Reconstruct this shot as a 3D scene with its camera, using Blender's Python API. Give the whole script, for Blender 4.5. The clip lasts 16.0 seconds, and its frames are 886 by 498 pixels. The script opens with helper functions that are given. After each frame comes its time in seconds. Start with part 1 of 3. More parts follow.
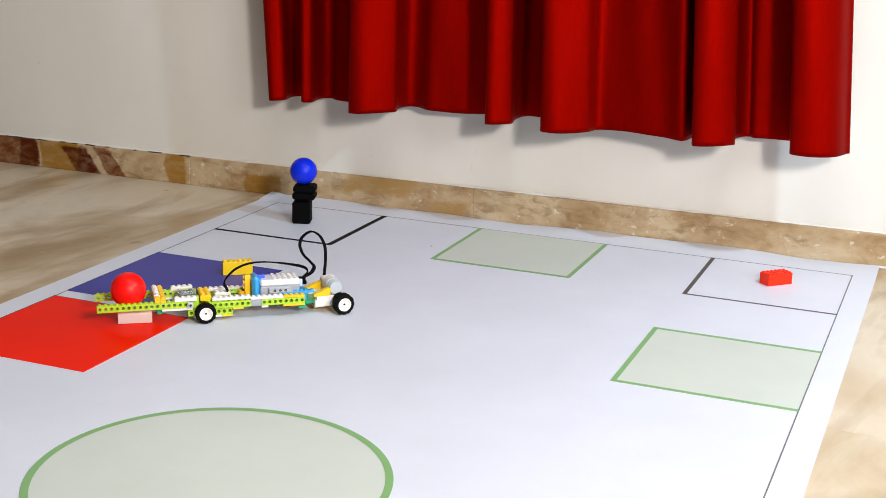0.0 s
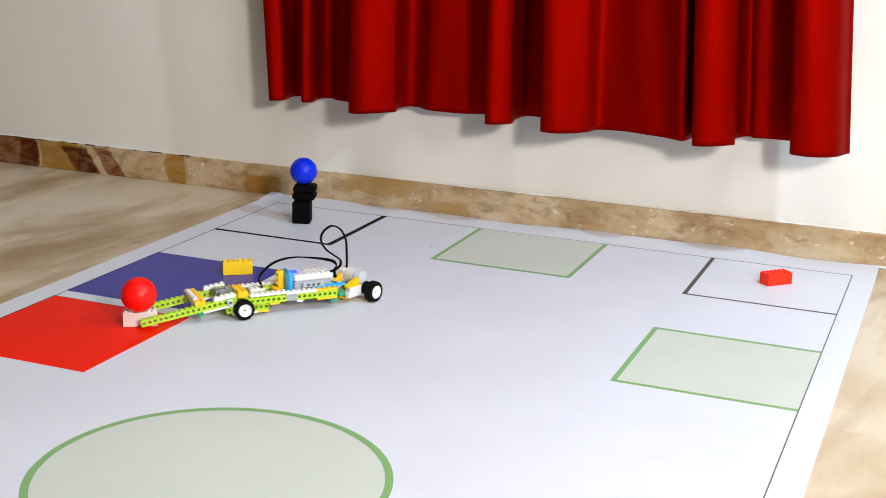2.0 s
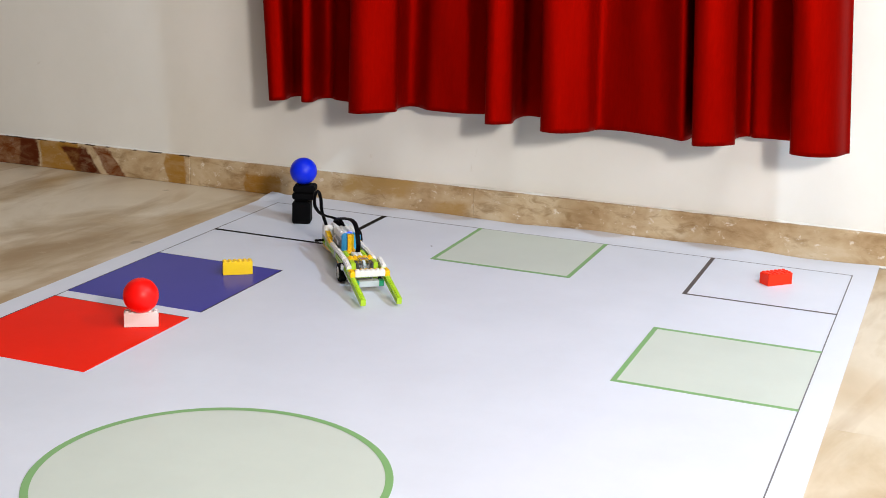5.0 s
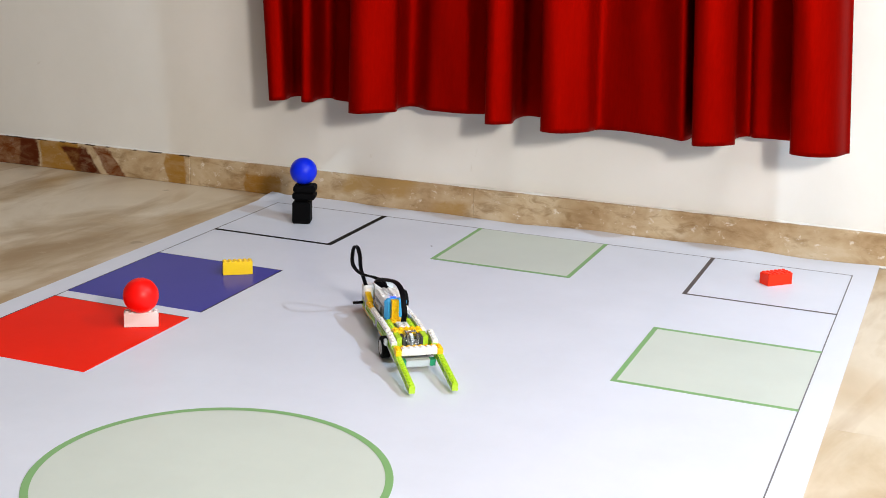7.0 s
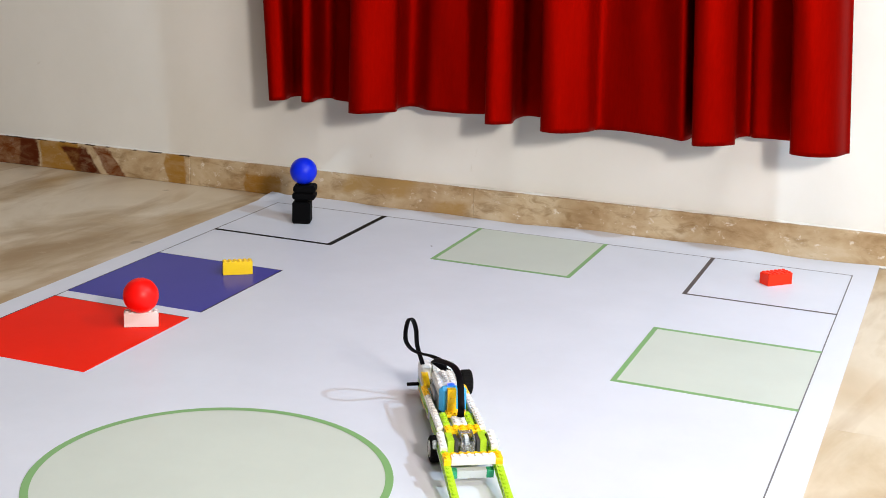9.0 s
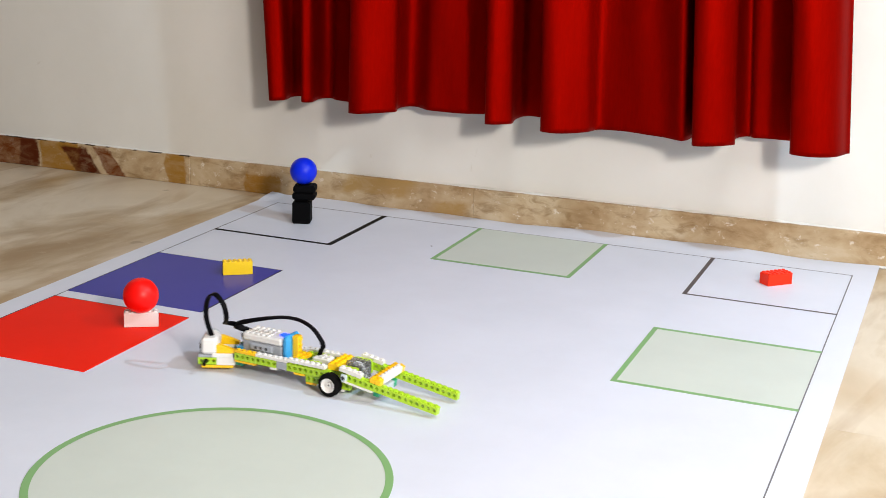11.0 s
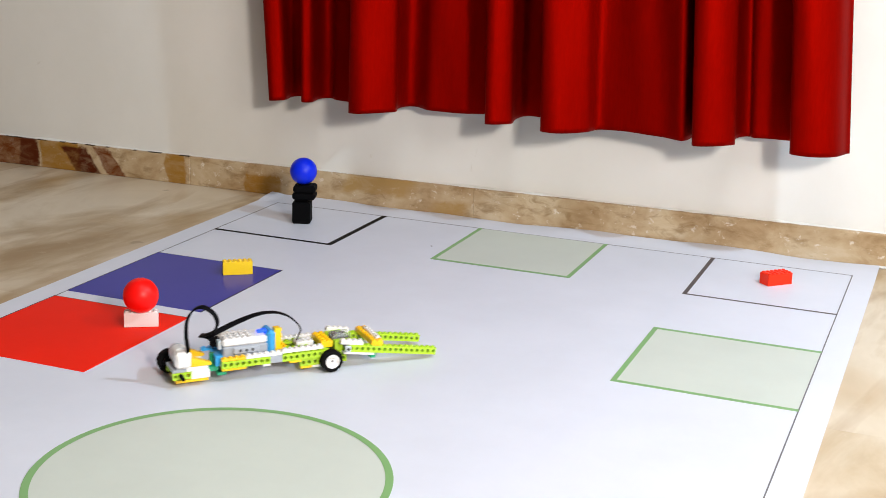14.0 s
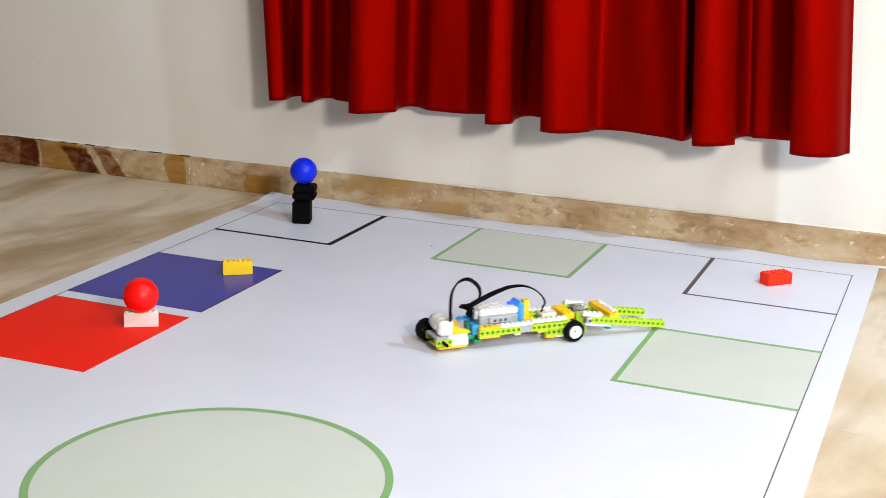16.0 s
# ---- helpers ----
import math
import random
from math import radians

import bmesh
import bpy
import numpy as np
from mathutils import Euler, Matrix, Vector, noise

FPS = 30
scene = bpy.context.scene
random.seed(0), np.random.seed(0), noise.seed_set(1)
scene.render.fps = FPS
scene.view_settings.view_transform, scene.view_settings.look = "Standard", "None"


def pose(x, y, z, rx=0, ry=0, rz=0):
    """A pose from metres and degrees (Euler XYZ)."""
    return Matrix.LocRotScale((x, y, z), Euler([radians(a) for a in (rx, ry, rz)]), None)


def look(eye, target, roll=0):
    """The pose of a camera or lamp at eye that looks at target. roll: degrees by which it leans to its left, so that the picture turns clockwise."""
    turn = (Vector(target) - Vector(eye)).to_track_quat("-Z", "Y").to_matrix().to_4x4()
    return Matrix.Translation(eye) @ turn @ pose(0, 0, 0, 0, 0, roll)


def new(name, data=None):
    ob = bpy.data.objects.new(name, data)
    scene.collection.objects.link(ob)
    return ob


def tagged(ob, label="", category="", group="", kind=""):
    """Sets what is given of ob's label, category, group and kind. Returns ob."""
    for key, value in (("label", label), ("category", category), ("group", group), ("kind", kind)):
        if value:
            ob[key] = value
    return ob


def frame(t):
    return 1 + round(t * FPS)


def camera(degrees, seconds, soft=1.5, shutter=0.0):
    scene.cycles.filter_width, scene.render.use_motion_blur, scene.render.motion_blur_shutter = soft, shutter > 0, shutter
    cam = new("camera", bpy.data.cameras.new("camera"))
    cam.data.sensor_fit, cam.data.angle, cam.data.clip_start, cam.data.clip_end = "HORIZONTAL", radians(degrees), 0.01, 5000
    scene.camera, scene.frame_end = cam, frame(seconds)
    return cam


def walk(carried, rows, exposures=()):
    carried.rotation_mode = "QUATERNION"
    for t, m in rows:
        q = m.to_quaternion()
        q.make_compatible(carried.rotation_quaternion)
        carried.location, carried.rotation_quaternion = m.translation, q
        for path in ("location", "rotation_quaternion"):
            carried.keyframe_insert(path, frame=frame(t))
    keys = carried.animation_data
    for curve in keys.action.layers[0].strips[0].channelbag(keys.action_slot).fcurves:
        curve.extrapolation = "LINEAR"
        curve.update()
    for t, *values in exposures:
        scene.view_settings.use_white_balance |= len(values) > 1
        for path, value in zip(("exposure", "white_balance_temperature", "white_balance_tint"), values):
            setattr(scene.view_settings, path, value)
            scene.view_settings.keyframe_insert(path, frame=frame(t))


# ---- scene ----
cam = camera(36.714, 16.0, soft=0.8, shutter=0.5)
EYE, TARGET = (1.2656, -2.2908, 0.6247), (0.6047, -0.6228, 0.1342)
walk(cam, [(0.0, look(EYE, TARGET, 1.684)), (16.0, look(EYE, TARGET, 1.684))])

# ---- light ----
world = bpy.data.worlds.new("room_air")
world.use_nodes = True
world.node_tree.nodes["Background"].inputs[0].default_value = (0.62, 0.66, 0.75, 1)
world.node_tree.nodes["Background"].inputs[1].default_value = 0.03
scene.world = world
scene.view_settings.exposure = 0.0


def lamp(name, eye, target, power, size, colour):
    data = bpy.data.lights.new(name, "AREA")
    data.shape, data.size, data.energy, data.color = "DISK", size, power, colour
    ob = new(name, data)
    ob.matrix_world = look(eye, target)
    return ob


# a key lamp beside the mat, a warm lamp on the camera's side of the room, and two added fills: soft light far to the
# right, and one overhead
lamp("key_lamp", (2.05, -0.74, 1.52), (0.45, -0.45, 0.0), 23, 0.085, (0.64, 0.82, 1.0))
lamp("room_lamp", (1.93, -2.13, 1.00), (0.5, -0.1, 0.1), 37, 0.24, (1.0, 0.90, 0.81))
# added soft fill for wall and curtain; no window is known there
lamp("window_light", (3.9, -2.7, 1.55), (0.6, -0.2, 0.1), 36, 1.3, (1.0, 0.97, 0.94))
# added fill from above that brightens the mat evenly; no fitting is known
lamp("ceiling_lamp", (1.0, -1.25, 2.52), (0.75, -0.7, 0.0), 17, 1.1, (0.98, 0.97, 0.98))


# ---- materials ----
def nodes_of(name):
    mat = bpy.data.materials.new(name)
    mat.use_nodes = True
    tree = mat.node_tree
    return mat, tree, tree.nodes["Principled BSDF"]


def add(tree, kind, **values):
    node = tree.nodes.new(kind)
    for key, value in values.items():
        if key in node.inputs:
            node.inputs[key].default_value = value
    return node


def coords(tree, scale=(1, 1, 1), turn=0.0):
    tc = tree.nodes.new("ShaderNodeTexCoord")
    mp = add(tree, "ShaderNodeMapping", Scale=scale, Rotation=(0, 0, radians(turn)))
    tree.links.new(tc.outputs["Object"], mp.inputs["Vector"])
    return mp.outputs["Vector"]


def ramp(tree, fac, stops):
    node = tree.nodes.new("ShaderNodeValToRGB")
    el = node.color_ramp.elements
    while len(el) < len(stops):
        el.new(0.5)
    for e, (pos, col) in zip(el, stops):
        e.position, e.color = pos, (*col, 1)
    tree.links.new(fac, node.inputs["Fac"])
    return node.outputs["Color"]


def bump(tree, shader, height, strength, distance):
    node = add(tree, "ShaderNodeBump", Strength=strength, Distance=distance)
    tree.links.new(height, node.inputs["Height"])
    tree.links.new(node.outputs["Normal"], shader.inputs["Normal"])


def plastic(name, colour, rough=0.28, vary=0.06, shine=0.5):
    """Moulded plastic: slight piece-to-piece shift and fine scuffs."""
    mat, tree, sh = nodes_of(name)
    info = tree.nodes.new("ShaderNodeObjectInfo")
    low = tuple(c * (1 - vary) for c in colour)
    high = tuple(min(1, c * (1 + vary)) for c in colour)
    tree.links.new(ramp(tree, info.outputs["Random"], [(0, low), (1, high)]), sh.inputs["Base Color"])
    n = add(tree, "ShaderNodeTexNoise", Scale=350.0, Detail=4.0)
    tree.links.new(coords(tree), n.inputs["Vector"])
    r = add(tree, "ShaderNodeMapRange")
    r.inputs["To Min"].default_value, r.inputs["To Max"].default_value = rough - 0.07, rough + 0.1
    tree.links.new(n.outputs["Fac"], r.inputs["Value"])
    tree.links.new(r.outputs["Result"], sh.inputs["Roughness"])
    sh.inputs["Specular IOR Level"].default_value = shine
    bump(tree, sh, n.outputs["Fac"], 0.05, 0.0003)
    return mat


LIME = plastic("lime_plastic", (0.42, 0.66, 0.025))
ORANGE = plastic("orange_plastic", (1.0, 0.59, 0.010))
WHITE = plastic("white_plastic", (0.82, 0.81, 0.79))
GREY = plastic("grey_plastic", (0.36, 0.39, 0.44))
LIGHT_GREY = plastic("light_grey_plastic", (0.55, 0.62, 0.66))
DARK_GREY = plastic("dark_grey_plastic", (0.05, 0.052, 0.055), 0.35)
AZURE = plastic("azure_plastic", (0.045, 0.38, 0.80))
TEAL = plastic("teal_plastic", (0.015, 0.34, 0.17))
BLACK = plastic("black_plastic", (0.0025, 0.0025, 0.003), 0.6, 0.06, 0.05)
RUBBER = plastic("black_rubber", (0.005, 0.005, 0.005), 0.75, 0.06, 0.08)
RED = plastic("red_plastic", (0.95, 0.030, 0.006), 0.35, 0.04, 0.2)
YELLOW = plastic("yellow_plastic", (0.92, 0.62, 0.01))
BALL_RED = plastic("red_ball_plastic", (0.92, 0.004, 0.002), 0.40, 0.03, 0.3)
BALL_BLUE = plastic("blue_ball_plastic", (0.001, 0.022, 0.74), 0.40, 0.03, 0.3)
CABLE = plastic("black_cable_sheath", (0.002, 0.002, 0.003), 0.5, 0.06, 0.07)


def clear_plastic():
    mat, tree, sh = nodes_of("smoky_clear_plastic")
    sh.inputs["Base Color"].default_value = (0.78, 0.79, 0.80, 1)
    sh.inputs["Roughness"].default_value = 0.08
    sh.inputs["IOR"].default_value = 1.25
    sh.inputs["Transmission Weight"].default_value = 0.85
    return mat


def glow(name, colour, strength):
    mat, tree, sh = nodes_of(name)
    sh.inputs["Base Color"].default_value = (*colour, 1)
    sh.inputs["Emission Color"].default_value = (*colour, 1)
    sh.inputs["Emission Strength"].default_value = strength
    return mat


CLEAR = clear_plastic()
LED = glow("blue_indicator", (0.005, 0.03, 1.0), 5.0)


def mixed(tree, fac, a, b):
    """Colour a, going over into b (a socket or a colour) by the factor."""
    node = tree.nodes.new("ShaderNodeMix")
    node.data_type = "RGBA"
    tree.links.new(fac, node.inputs[0])
    tree.links.new(a, node.inputs[6])
    if isinstance(b, tuple):
        node.inputs[7].default_value = (*b, 1)
    else:
        tree.links.new(b, node.inputs[7])
    return node.outputs[2]


def marble_floor():
    """Polished marble: long clouds and thin veins that run towards the wall, scattered dark specks."""
    mat, tree, sh = nodes_of("beige_marble_floor")
    place = tree.nodes.new("ShaderNodeNewGeometry").outputs["Position"]
    info = tree.nodes.new("ShaderNodeObjectInfo")
    shift = tree.nodes.new("ShaderNodeVectorMath")
    shift.operation = "MULTIPLY_ADD"
    tree.links.new(info.outputs["Random"], shift.inputs[0])
    shift.inputs[1].default_value = (0.0, 0.0, 0.3)
    tree.links.new(place, shift.inputs[2])

    def field(scale, turn, size, detail, rough, bend):
        mp = add(tree, "ShaderNodeMapping", Scale=scale, Rotation=(0, 0, radians(turn)))
        tree.links.new(shift.outputs["Vector"], mp.inputs["Vector"])
        n = add(tree, "ShaderNodeTexNoise", Scale=size, Detail=detail, Roughness=rough, Distortion=bend)
        tree.links.new(mp.outputs["Vector"], n.inputs["Vector"])
        return n.outputs["Fac"]

    cloud = field((1.9, 0.9, 1), -24, 3.0, 6.0, 0.56, 0.5)
    body = ramp(tree, cloud, [(0.32, (0.33, 0.215, 0.10)), (0.45, (0.52, 0.41, 0.27)), (0.56, (0.65, 0.56, 0.43)), (0.76, (0.56, 0.46, 0.325))])
    vein = field((2.4, 0.55, 1), -20, 2.0, 5.0, 0.55, 0.7)
    lines = ramp(tree, vein, [(0.45, (0, 0, 0)), (0.492, (0.42, 0.42, 0.42)), (0.504, (0.42, 0.42, 0.42)), (0.57, (0, 0, 0))])
    body = mixed(tree, lines, body, (0.31, 0.185, 0.075))
    amber = ramp(tree, field((1.2, 1.6, 1), 30, 2.1, 3.0, 0.5, 0.4), [(0.55, (0, 0, 0)), (0.72, (0.6, 0.6, 0.6))])
    body = mixed(tree, amber, body, (0.40, 0.245, 0.085))
    grain = field((1, 1, 1), 0, 60.0, 5.0, 0.7, 0.2)
    body = mixed(tree, ramp(tree, grain, [(0.60, (0, 0, 0)), (0.78, (0.35, 0.35, 0.35))]), body, (0.66, 0.56, 0.42))
    specks = field((1, 1, 1), 0, 22.0, 2.0, 0.4, 0.0)
    body = mixed(tree, ramp(tree, specks, [(0.775, (0, 0, 0)), (0.80, (0.5, 0.5, 0.5))]), body, (0.20, 0.13, 0.06))
    tree.links.new(body, sh.inputs["Base Color"])
    sh.inputs["Roughness"].default_value = 0.30
    sh.inputs["Specular IOR Level"].default_value = 0.3
    bump(tree, sh, vein, 0.03, 0.001)
    return mat


FLOOR = marble_floor()


# brown stains in the skirting: place along the wall, half width, lean, foot and head height, colour
RUST, UMBER, OCHRE, TAWNY = (0.15, 0.036, 0.004), (0.085, 0.014, 0.0015), (0.33, 0.165, 0.026), (0.40, 0.25, 0.09)
STAINS = [(-0.76, 0.135, 0.0, -0.02, 0.10, RUST), (-0.648, 0.026, 0.05, -0.02, 0.10, UMBER), (-0.565, 0.055, 0.0, -0.02, 0.10, OCHRE), (-0.492, 0.036, -0.75, -0.01, 0.057, UMBER),
          (-0.418, 0.024, -0.8, -0.01, 0.061, RUST), (-0.272, 0.028, -0.1, -0.02, 0.10, OCHRE), (-0.070, 0.042, 0.1, -0.02, 0.045, OCHRE),
          (0.165, 0.085, 0.6, 0.022, 0.075, TAWNY), (0.335, 0.045, 0.5, -0.02, 0.032, TAWNY)]


def skirting_stone():
    """Sawn marble: soft leaning clouds, pale chips, and brown stains of its own."""
    mat, tree, sh = nodes_of("beige_marble_skirting")

    def field(scale, turn, size, detail, rough, bend):
        mp = add(tree, "ShaderNodeMapping", Scale=scale, Rotation=(0, radians(turn), 0))
        tc = tree.nodes.new("ShaderNodeTexCoord")
        tree.links.new(tc.outputs["Object"], mp.inputs["Vector"])
        n = add(tree, "ShaderNodeTexNoise", Scale=size, Detail=detail, Roughness=rough, Distortion=bend)
        tree.links.new(mp.outputs["Vector"], n.inputs["Vector"])
        return n.outputs["Fac"]

    def calc(kind, a, b, c=None, clamp=False):
        node = tree.nodes.new("ShaderNodeMath")
        node.operation, node.use_clamp = kind, clamp
        for k, v in enumerate((a, b, c)):
            if isinstance(v, (int, float)):
                node.inputs[k].default_value = v
            elif v is not None:
                tree.links.new(v, node.inputs[k])
        return node.outputs[0]

    cloud = field((1, 1, 1.7), 28, 9.5, 8.0, 0.62, 0.35)
    body = ramp(tree, cloud, [(0.28, (0.26, 0.155, 0.065)), (0.43, (0.43, 0.30, 0.165)), (0.55, (0.52, 0.395, 0.245)), (0.74, (0.62, 0.52, 0.37))])
    smoke = field((1, 1, 2.2), 35, 23.0, 6.0, 0.65, 0.6)
    body = mixed(tree, ramp(tree, smoke, [(0.52, (0, 0, 0)), (0.66, (0.65, 0.65, 0.65))]), body, (0.25, 0.15, 0.06))
    spots = field((1, 1, 1.3), 0, 60.0, 5.0, 0.65, 0.3)
    body = mixed(tree, ramp(tree, spots, [(0.60, (0, 0, 0)), (0.68, (0.75, 0.75, 0.75))]), body, (0.72, 0.65, 0.54))
    tc = tree.nodes.new("ShaderNodeTexCoord")
    axes = tree.nodes.new("ShaderNodeSeparateXYZ")
    tree.links.new(tc.outputs["Object"], axes.inputs[0])
    wob = calc("SUBTRACT", field((1, 1, 1), 0, 26.0, 5.0, 0.6, 0.5), 0.5)
    patch = calc("MULTIPLY_ADD", calc("SUBTRACT", smoke, 0.5), 1.6, 0.86, True)
    for x, half, lean, foot, head, colour in STAINS:
        along = calc("MULTIPLY_ADD", axes.outputs["Z"], -lean, calc("SUBTRACT", axes.outputs["X"], x))
        along = calc("ABSOLUTE", calc("MULTIPLY_ADD", wob, 0.035, along), 0)
        inside = calc("MULTIPLY", calc("SUBTRACT", half, along), 160.0 if colour is not TAWNY else 40.0, None, True)
        high = calc("MULTIPLY_ADD", wob, 0.03, axes.outputs["Z"])
        inside = calc("MULTIPLY", inside, calc("MULTIPLY", calc("SUBTRACT", head, high), 130.0, None, True))
        inside = calc("MULTIPLY", inside, calc("MULTIPLY", calc("SUBTRACT", high, foot), 130.0, None, True))
        body = mixed(tree, calc("MULTIPLY", inside, patch), body, colour)
    tree.links.new(body, sh.inputs["Base Color"])
    sh.inputs["Roughness"].default_value = 0.45
    sh.inputs["Specular IOR Level"].default_value = 0.2
    bump(tree, sh, spots, 0.15, 0.002)
    return mat


SKIRT = skirting_stone()
# dark brown of the strips that paint shade over the skirting
GAP_SHADE = plastic("gap_shade_brown", (0.06, 0.042, 0.028), 0.8, 0.1, 0.05)


def plaster(name="cream_plaster", low=(0.75, 0.745, 0.70), high=(0.83, 0.825, 0.79)):
    mat, tree, sh = nodes_of(name)
    v = coords(tree)
    big = add(tree, "ShaderNodeTexNoise", Scale=2.3, Detail=5.0, Roughness=0.6)
    fine = add(tree, "ShaderNodeTexNoise", Scale=90.0, Detail=6.0, Roughness=0.6)
    tree.links.new(v, big.inputs["Vector"])
    tree.links.new(v, fine.inputs["Vector"])
    tree.links.new(ramp(tree, big.outputs["Fac"], [(0.3, low), (0.7, high)]), sh.inputs["Base Color"])
    marks = add(tree, "ShaderNodeTexNoise", Scale=9.0, Detail=8.0, Roughness=0.7, Distortion=1.5)
    tree.links.new(v, marks.inputs["Vector"])
    scuff = ramp(tree, marks.outputs["Fac"], [(0.66, (1, 1, 1)), (0.76, (0.86, 0.84, 0.80))])
    mix = tree.nodes.new("ShaderNodeMix")
    mix.data_type, mix.blend_type = "RGBA", "MULTIPLY"
    mix.inputs[0].default_value = 1.0
    tree.links.new(sh.inputs["Base Color"].links[0].from_socket, mix.inputs[6])
    tree.links.new(scuff, mix.inputs[7])
    tree.links.new(mix.outputs[2], sh.inputs["Base Color"])
    sh.inputs["Roughness"].default_value = 0.75
    bump(tree, sh, fine.outputs["Fac"], 0.12, 0.002)
    return mat


def printed(name, colour, rough=0.42, gloss=0.2):
    """Printed vinyl: even ink with faint mottling and shallow waves."""
    mat, tree, sh = nodes_of(name)
    v = coords(tree)
    n = add(tree, "ShaderNodeTexNoise", Scale=6.0, Detail=6.0, Roughness=0.65)
    tree.links.new(v, n.inputs["Vector"])
    low = tuple(c * 0.95 for c in colour)
    tree.links.new(ramp(tree, n.outputs["Fac"], [(0.35, low), (0.65, colour)]), sh.inputs["Base Color"])
    sh.inputs["Roughness"].default_value = rough
    sh.inputs["Specular IOR Level"].default_value = gloss
    wave = add(tree, "ShaderNodeTexNoise", Scale=3.0, Detail=2.0)
    tree.links.new(v, wave.inputs["Vector"])
    bump(tree, sh, wave.outputs["Fac"], 0.15, 0.01)
    return mat


VINYL = printed("white_vinyl", (0.69, 0.72, 0.805), 0.40, 0.20)
INK_BLACK = printed("black_ink", (0.004, 0.004, 0.0045), 0.5, 0.06)
INK_LINE = printed("grey_ink", (0.16, 0.16, 0.17))
INK_RED = printed("red_ink", (0.90, 0.012, 0.0002), 0.18, 0.018)
INK_BLUE = printed("blue_ink", (0.044, 0.044, 0.32), 0.22, 0.06)
INK_NAVY = printed("navy_ink", (0.006, 0.006, 0.03), 0.4, 0.1)
# black ink made paler and browner, with the glare put into its colour
INK_GLARE = printed("black_ink_with_glare", (0.105, 0.088, 0.088), 0.45, 0.1)
INK_GREEN = printed("green_ink", (0.22, 0.42, 0.17))
INK_PALE = printed("pale_green_ink", (0.59, 0.64, 0.58))


def satin():
    """Red satin: a dull weave with a broad red sheen where it faces the lamps."""
    mat, tree, sh = nodes_of("red_curtain_satin")
    v = coords(tree, (1, 1, 0.15))
    n = add(tree, "ShaderNodeTexNoise", Scale=240.0, Detail=5.0, Roughness=0.7)
    tree.links.new(v, n.inputs["Vector"])
    streak = add(tree, "ShaderNodeTexNoise", Scale=26.0, Detail=4.0, Roughness=0.6)
    tree.links.new(v, streak.inputs["Vector"])
    weave = ramp(tree, n.outputs["Fac"], [(0.3, (0.23, 0.0015, 0.0003)), (0.7, (0.28, 0.0019, 0.0004))])
    tree.links.new(mixed(tree, ramp(tree, streak.outputs["Fac"], [(0.4, (0, 0, 0)), (0.7, (0.4, 0.4, 0.4))]), weave, (0.19, 0.0010, 0.0002)), sh.inputs["Base Color"])
    sh.inputs["Roughness"].default_value = 0.60
    sh.inputs["Metallic"].default_value = 0.72
    sh.inputs["Specular IOR Level"].default_value = 0.0
    bump(tree, sh, n.outputs["Fac"], 0.15, 0.001)
    return mat


PLASTER, CLOTH = plaster(), satin()
# dark tan for the unseen walls and ceiling, chosen to hold down bounced light
DIM_ROOM = plaster("dim_unseen_room_tan", (0.21, 0.165, 0.12), (0.26, 0.21, 0.155))


# ---- mesh helpers ----
def mesh_from(name, bm, material, smooth=False):
    me = bpy.data.meshes.new(name)
    bmesh.ops.recalc_face_normals(bm, faces=bm.faces)
    bm.to_mesh(me)
    bm.free()
    me.materials.append(material)
    if smooth:
        for p in me.polygons:
            p.use_smooth = True
    return me


def part(name, bm, material, parent=None, label="", smooth=False):
    ob = new(name, mesh_from(name, bm, material, smooth))
    if parent is not None:
        ob.parent = parent
    if label:
        ob["label"] = label
    return ob


def box(bm, x0, x1, y0, y1, z0, z1, bevel=0.0):
    m = Matrix.Translation(((x0 + x1) / 2, (y0 + y1) / 2, (z0 + z1) / 2)) @ Matrix.Diagonal((x1 - x0, y1 - y0, z1 - z0, 1))
    made = bmesh.ops.create_cube(bm, size=1, matrix=m)["verts"]
    if bevel:
        edges = list({e for v in made for e in v.link_edges})
        bmesh.ops.bevel(bm, geom=edges, offset=bevel, segments=1, affect="EDGES")
    return bm


def rod(bm, a, b, r, n=12, r2=None):
    """A cylinder from a to b."""
    a, b = Vector(a), Vector(b)
    d = b - a
    m = Matrix.Translation((a + b) / 2) @ d.to_track_quat("Z", "Y").to_matrix().to_4x4()
    bmesh.ops.create_cone(bm, cap_ends=True, segments=n, radius1=r, radius2=r if r2 is None else r2, depth=d.length, matrix=m)
    return bm


MM = 0.001
PITCH = 8 * MM


def studs(bm, x0, x1, y0, y1, z):
    """Round studs on an 8 mm grid over the rectangle."""
    nx, ny = round((x1 - x0) / PITCH), round((y1 - y0) / PITCH)
    for i in range(nx):
        for j in range(ny):
            x, y = x0 + (i + 0.5) * (x1 - x0) / nx, y0 + (j + 0.5) * (y1 - y0) / ny
            rod(bm, (x, y, z - 0.0002), (x, y, z + 0.0018), 0.0025, 10)


def brick(parent, name, material, x0, x1, y0, y1, z0, z1, top=True, label=""):
    """A building brick or plate; millimetres in the parent's space."""
    x0, x1, y0, y1, z0, z1 = (v * MM for v in (x0, x1, y0, y1, z0, z1))
    bm = box(bmesh.new(), x0 + 0.0001, x1 - 0.0001, y0 + 0.0001, y1 - 0.0001, z0, z1 - 0.0001, 0.0003)
    if top:
        studs(bm, x0, x1, y0, y1, z1)
    return part(name, bm, material, parent, label)


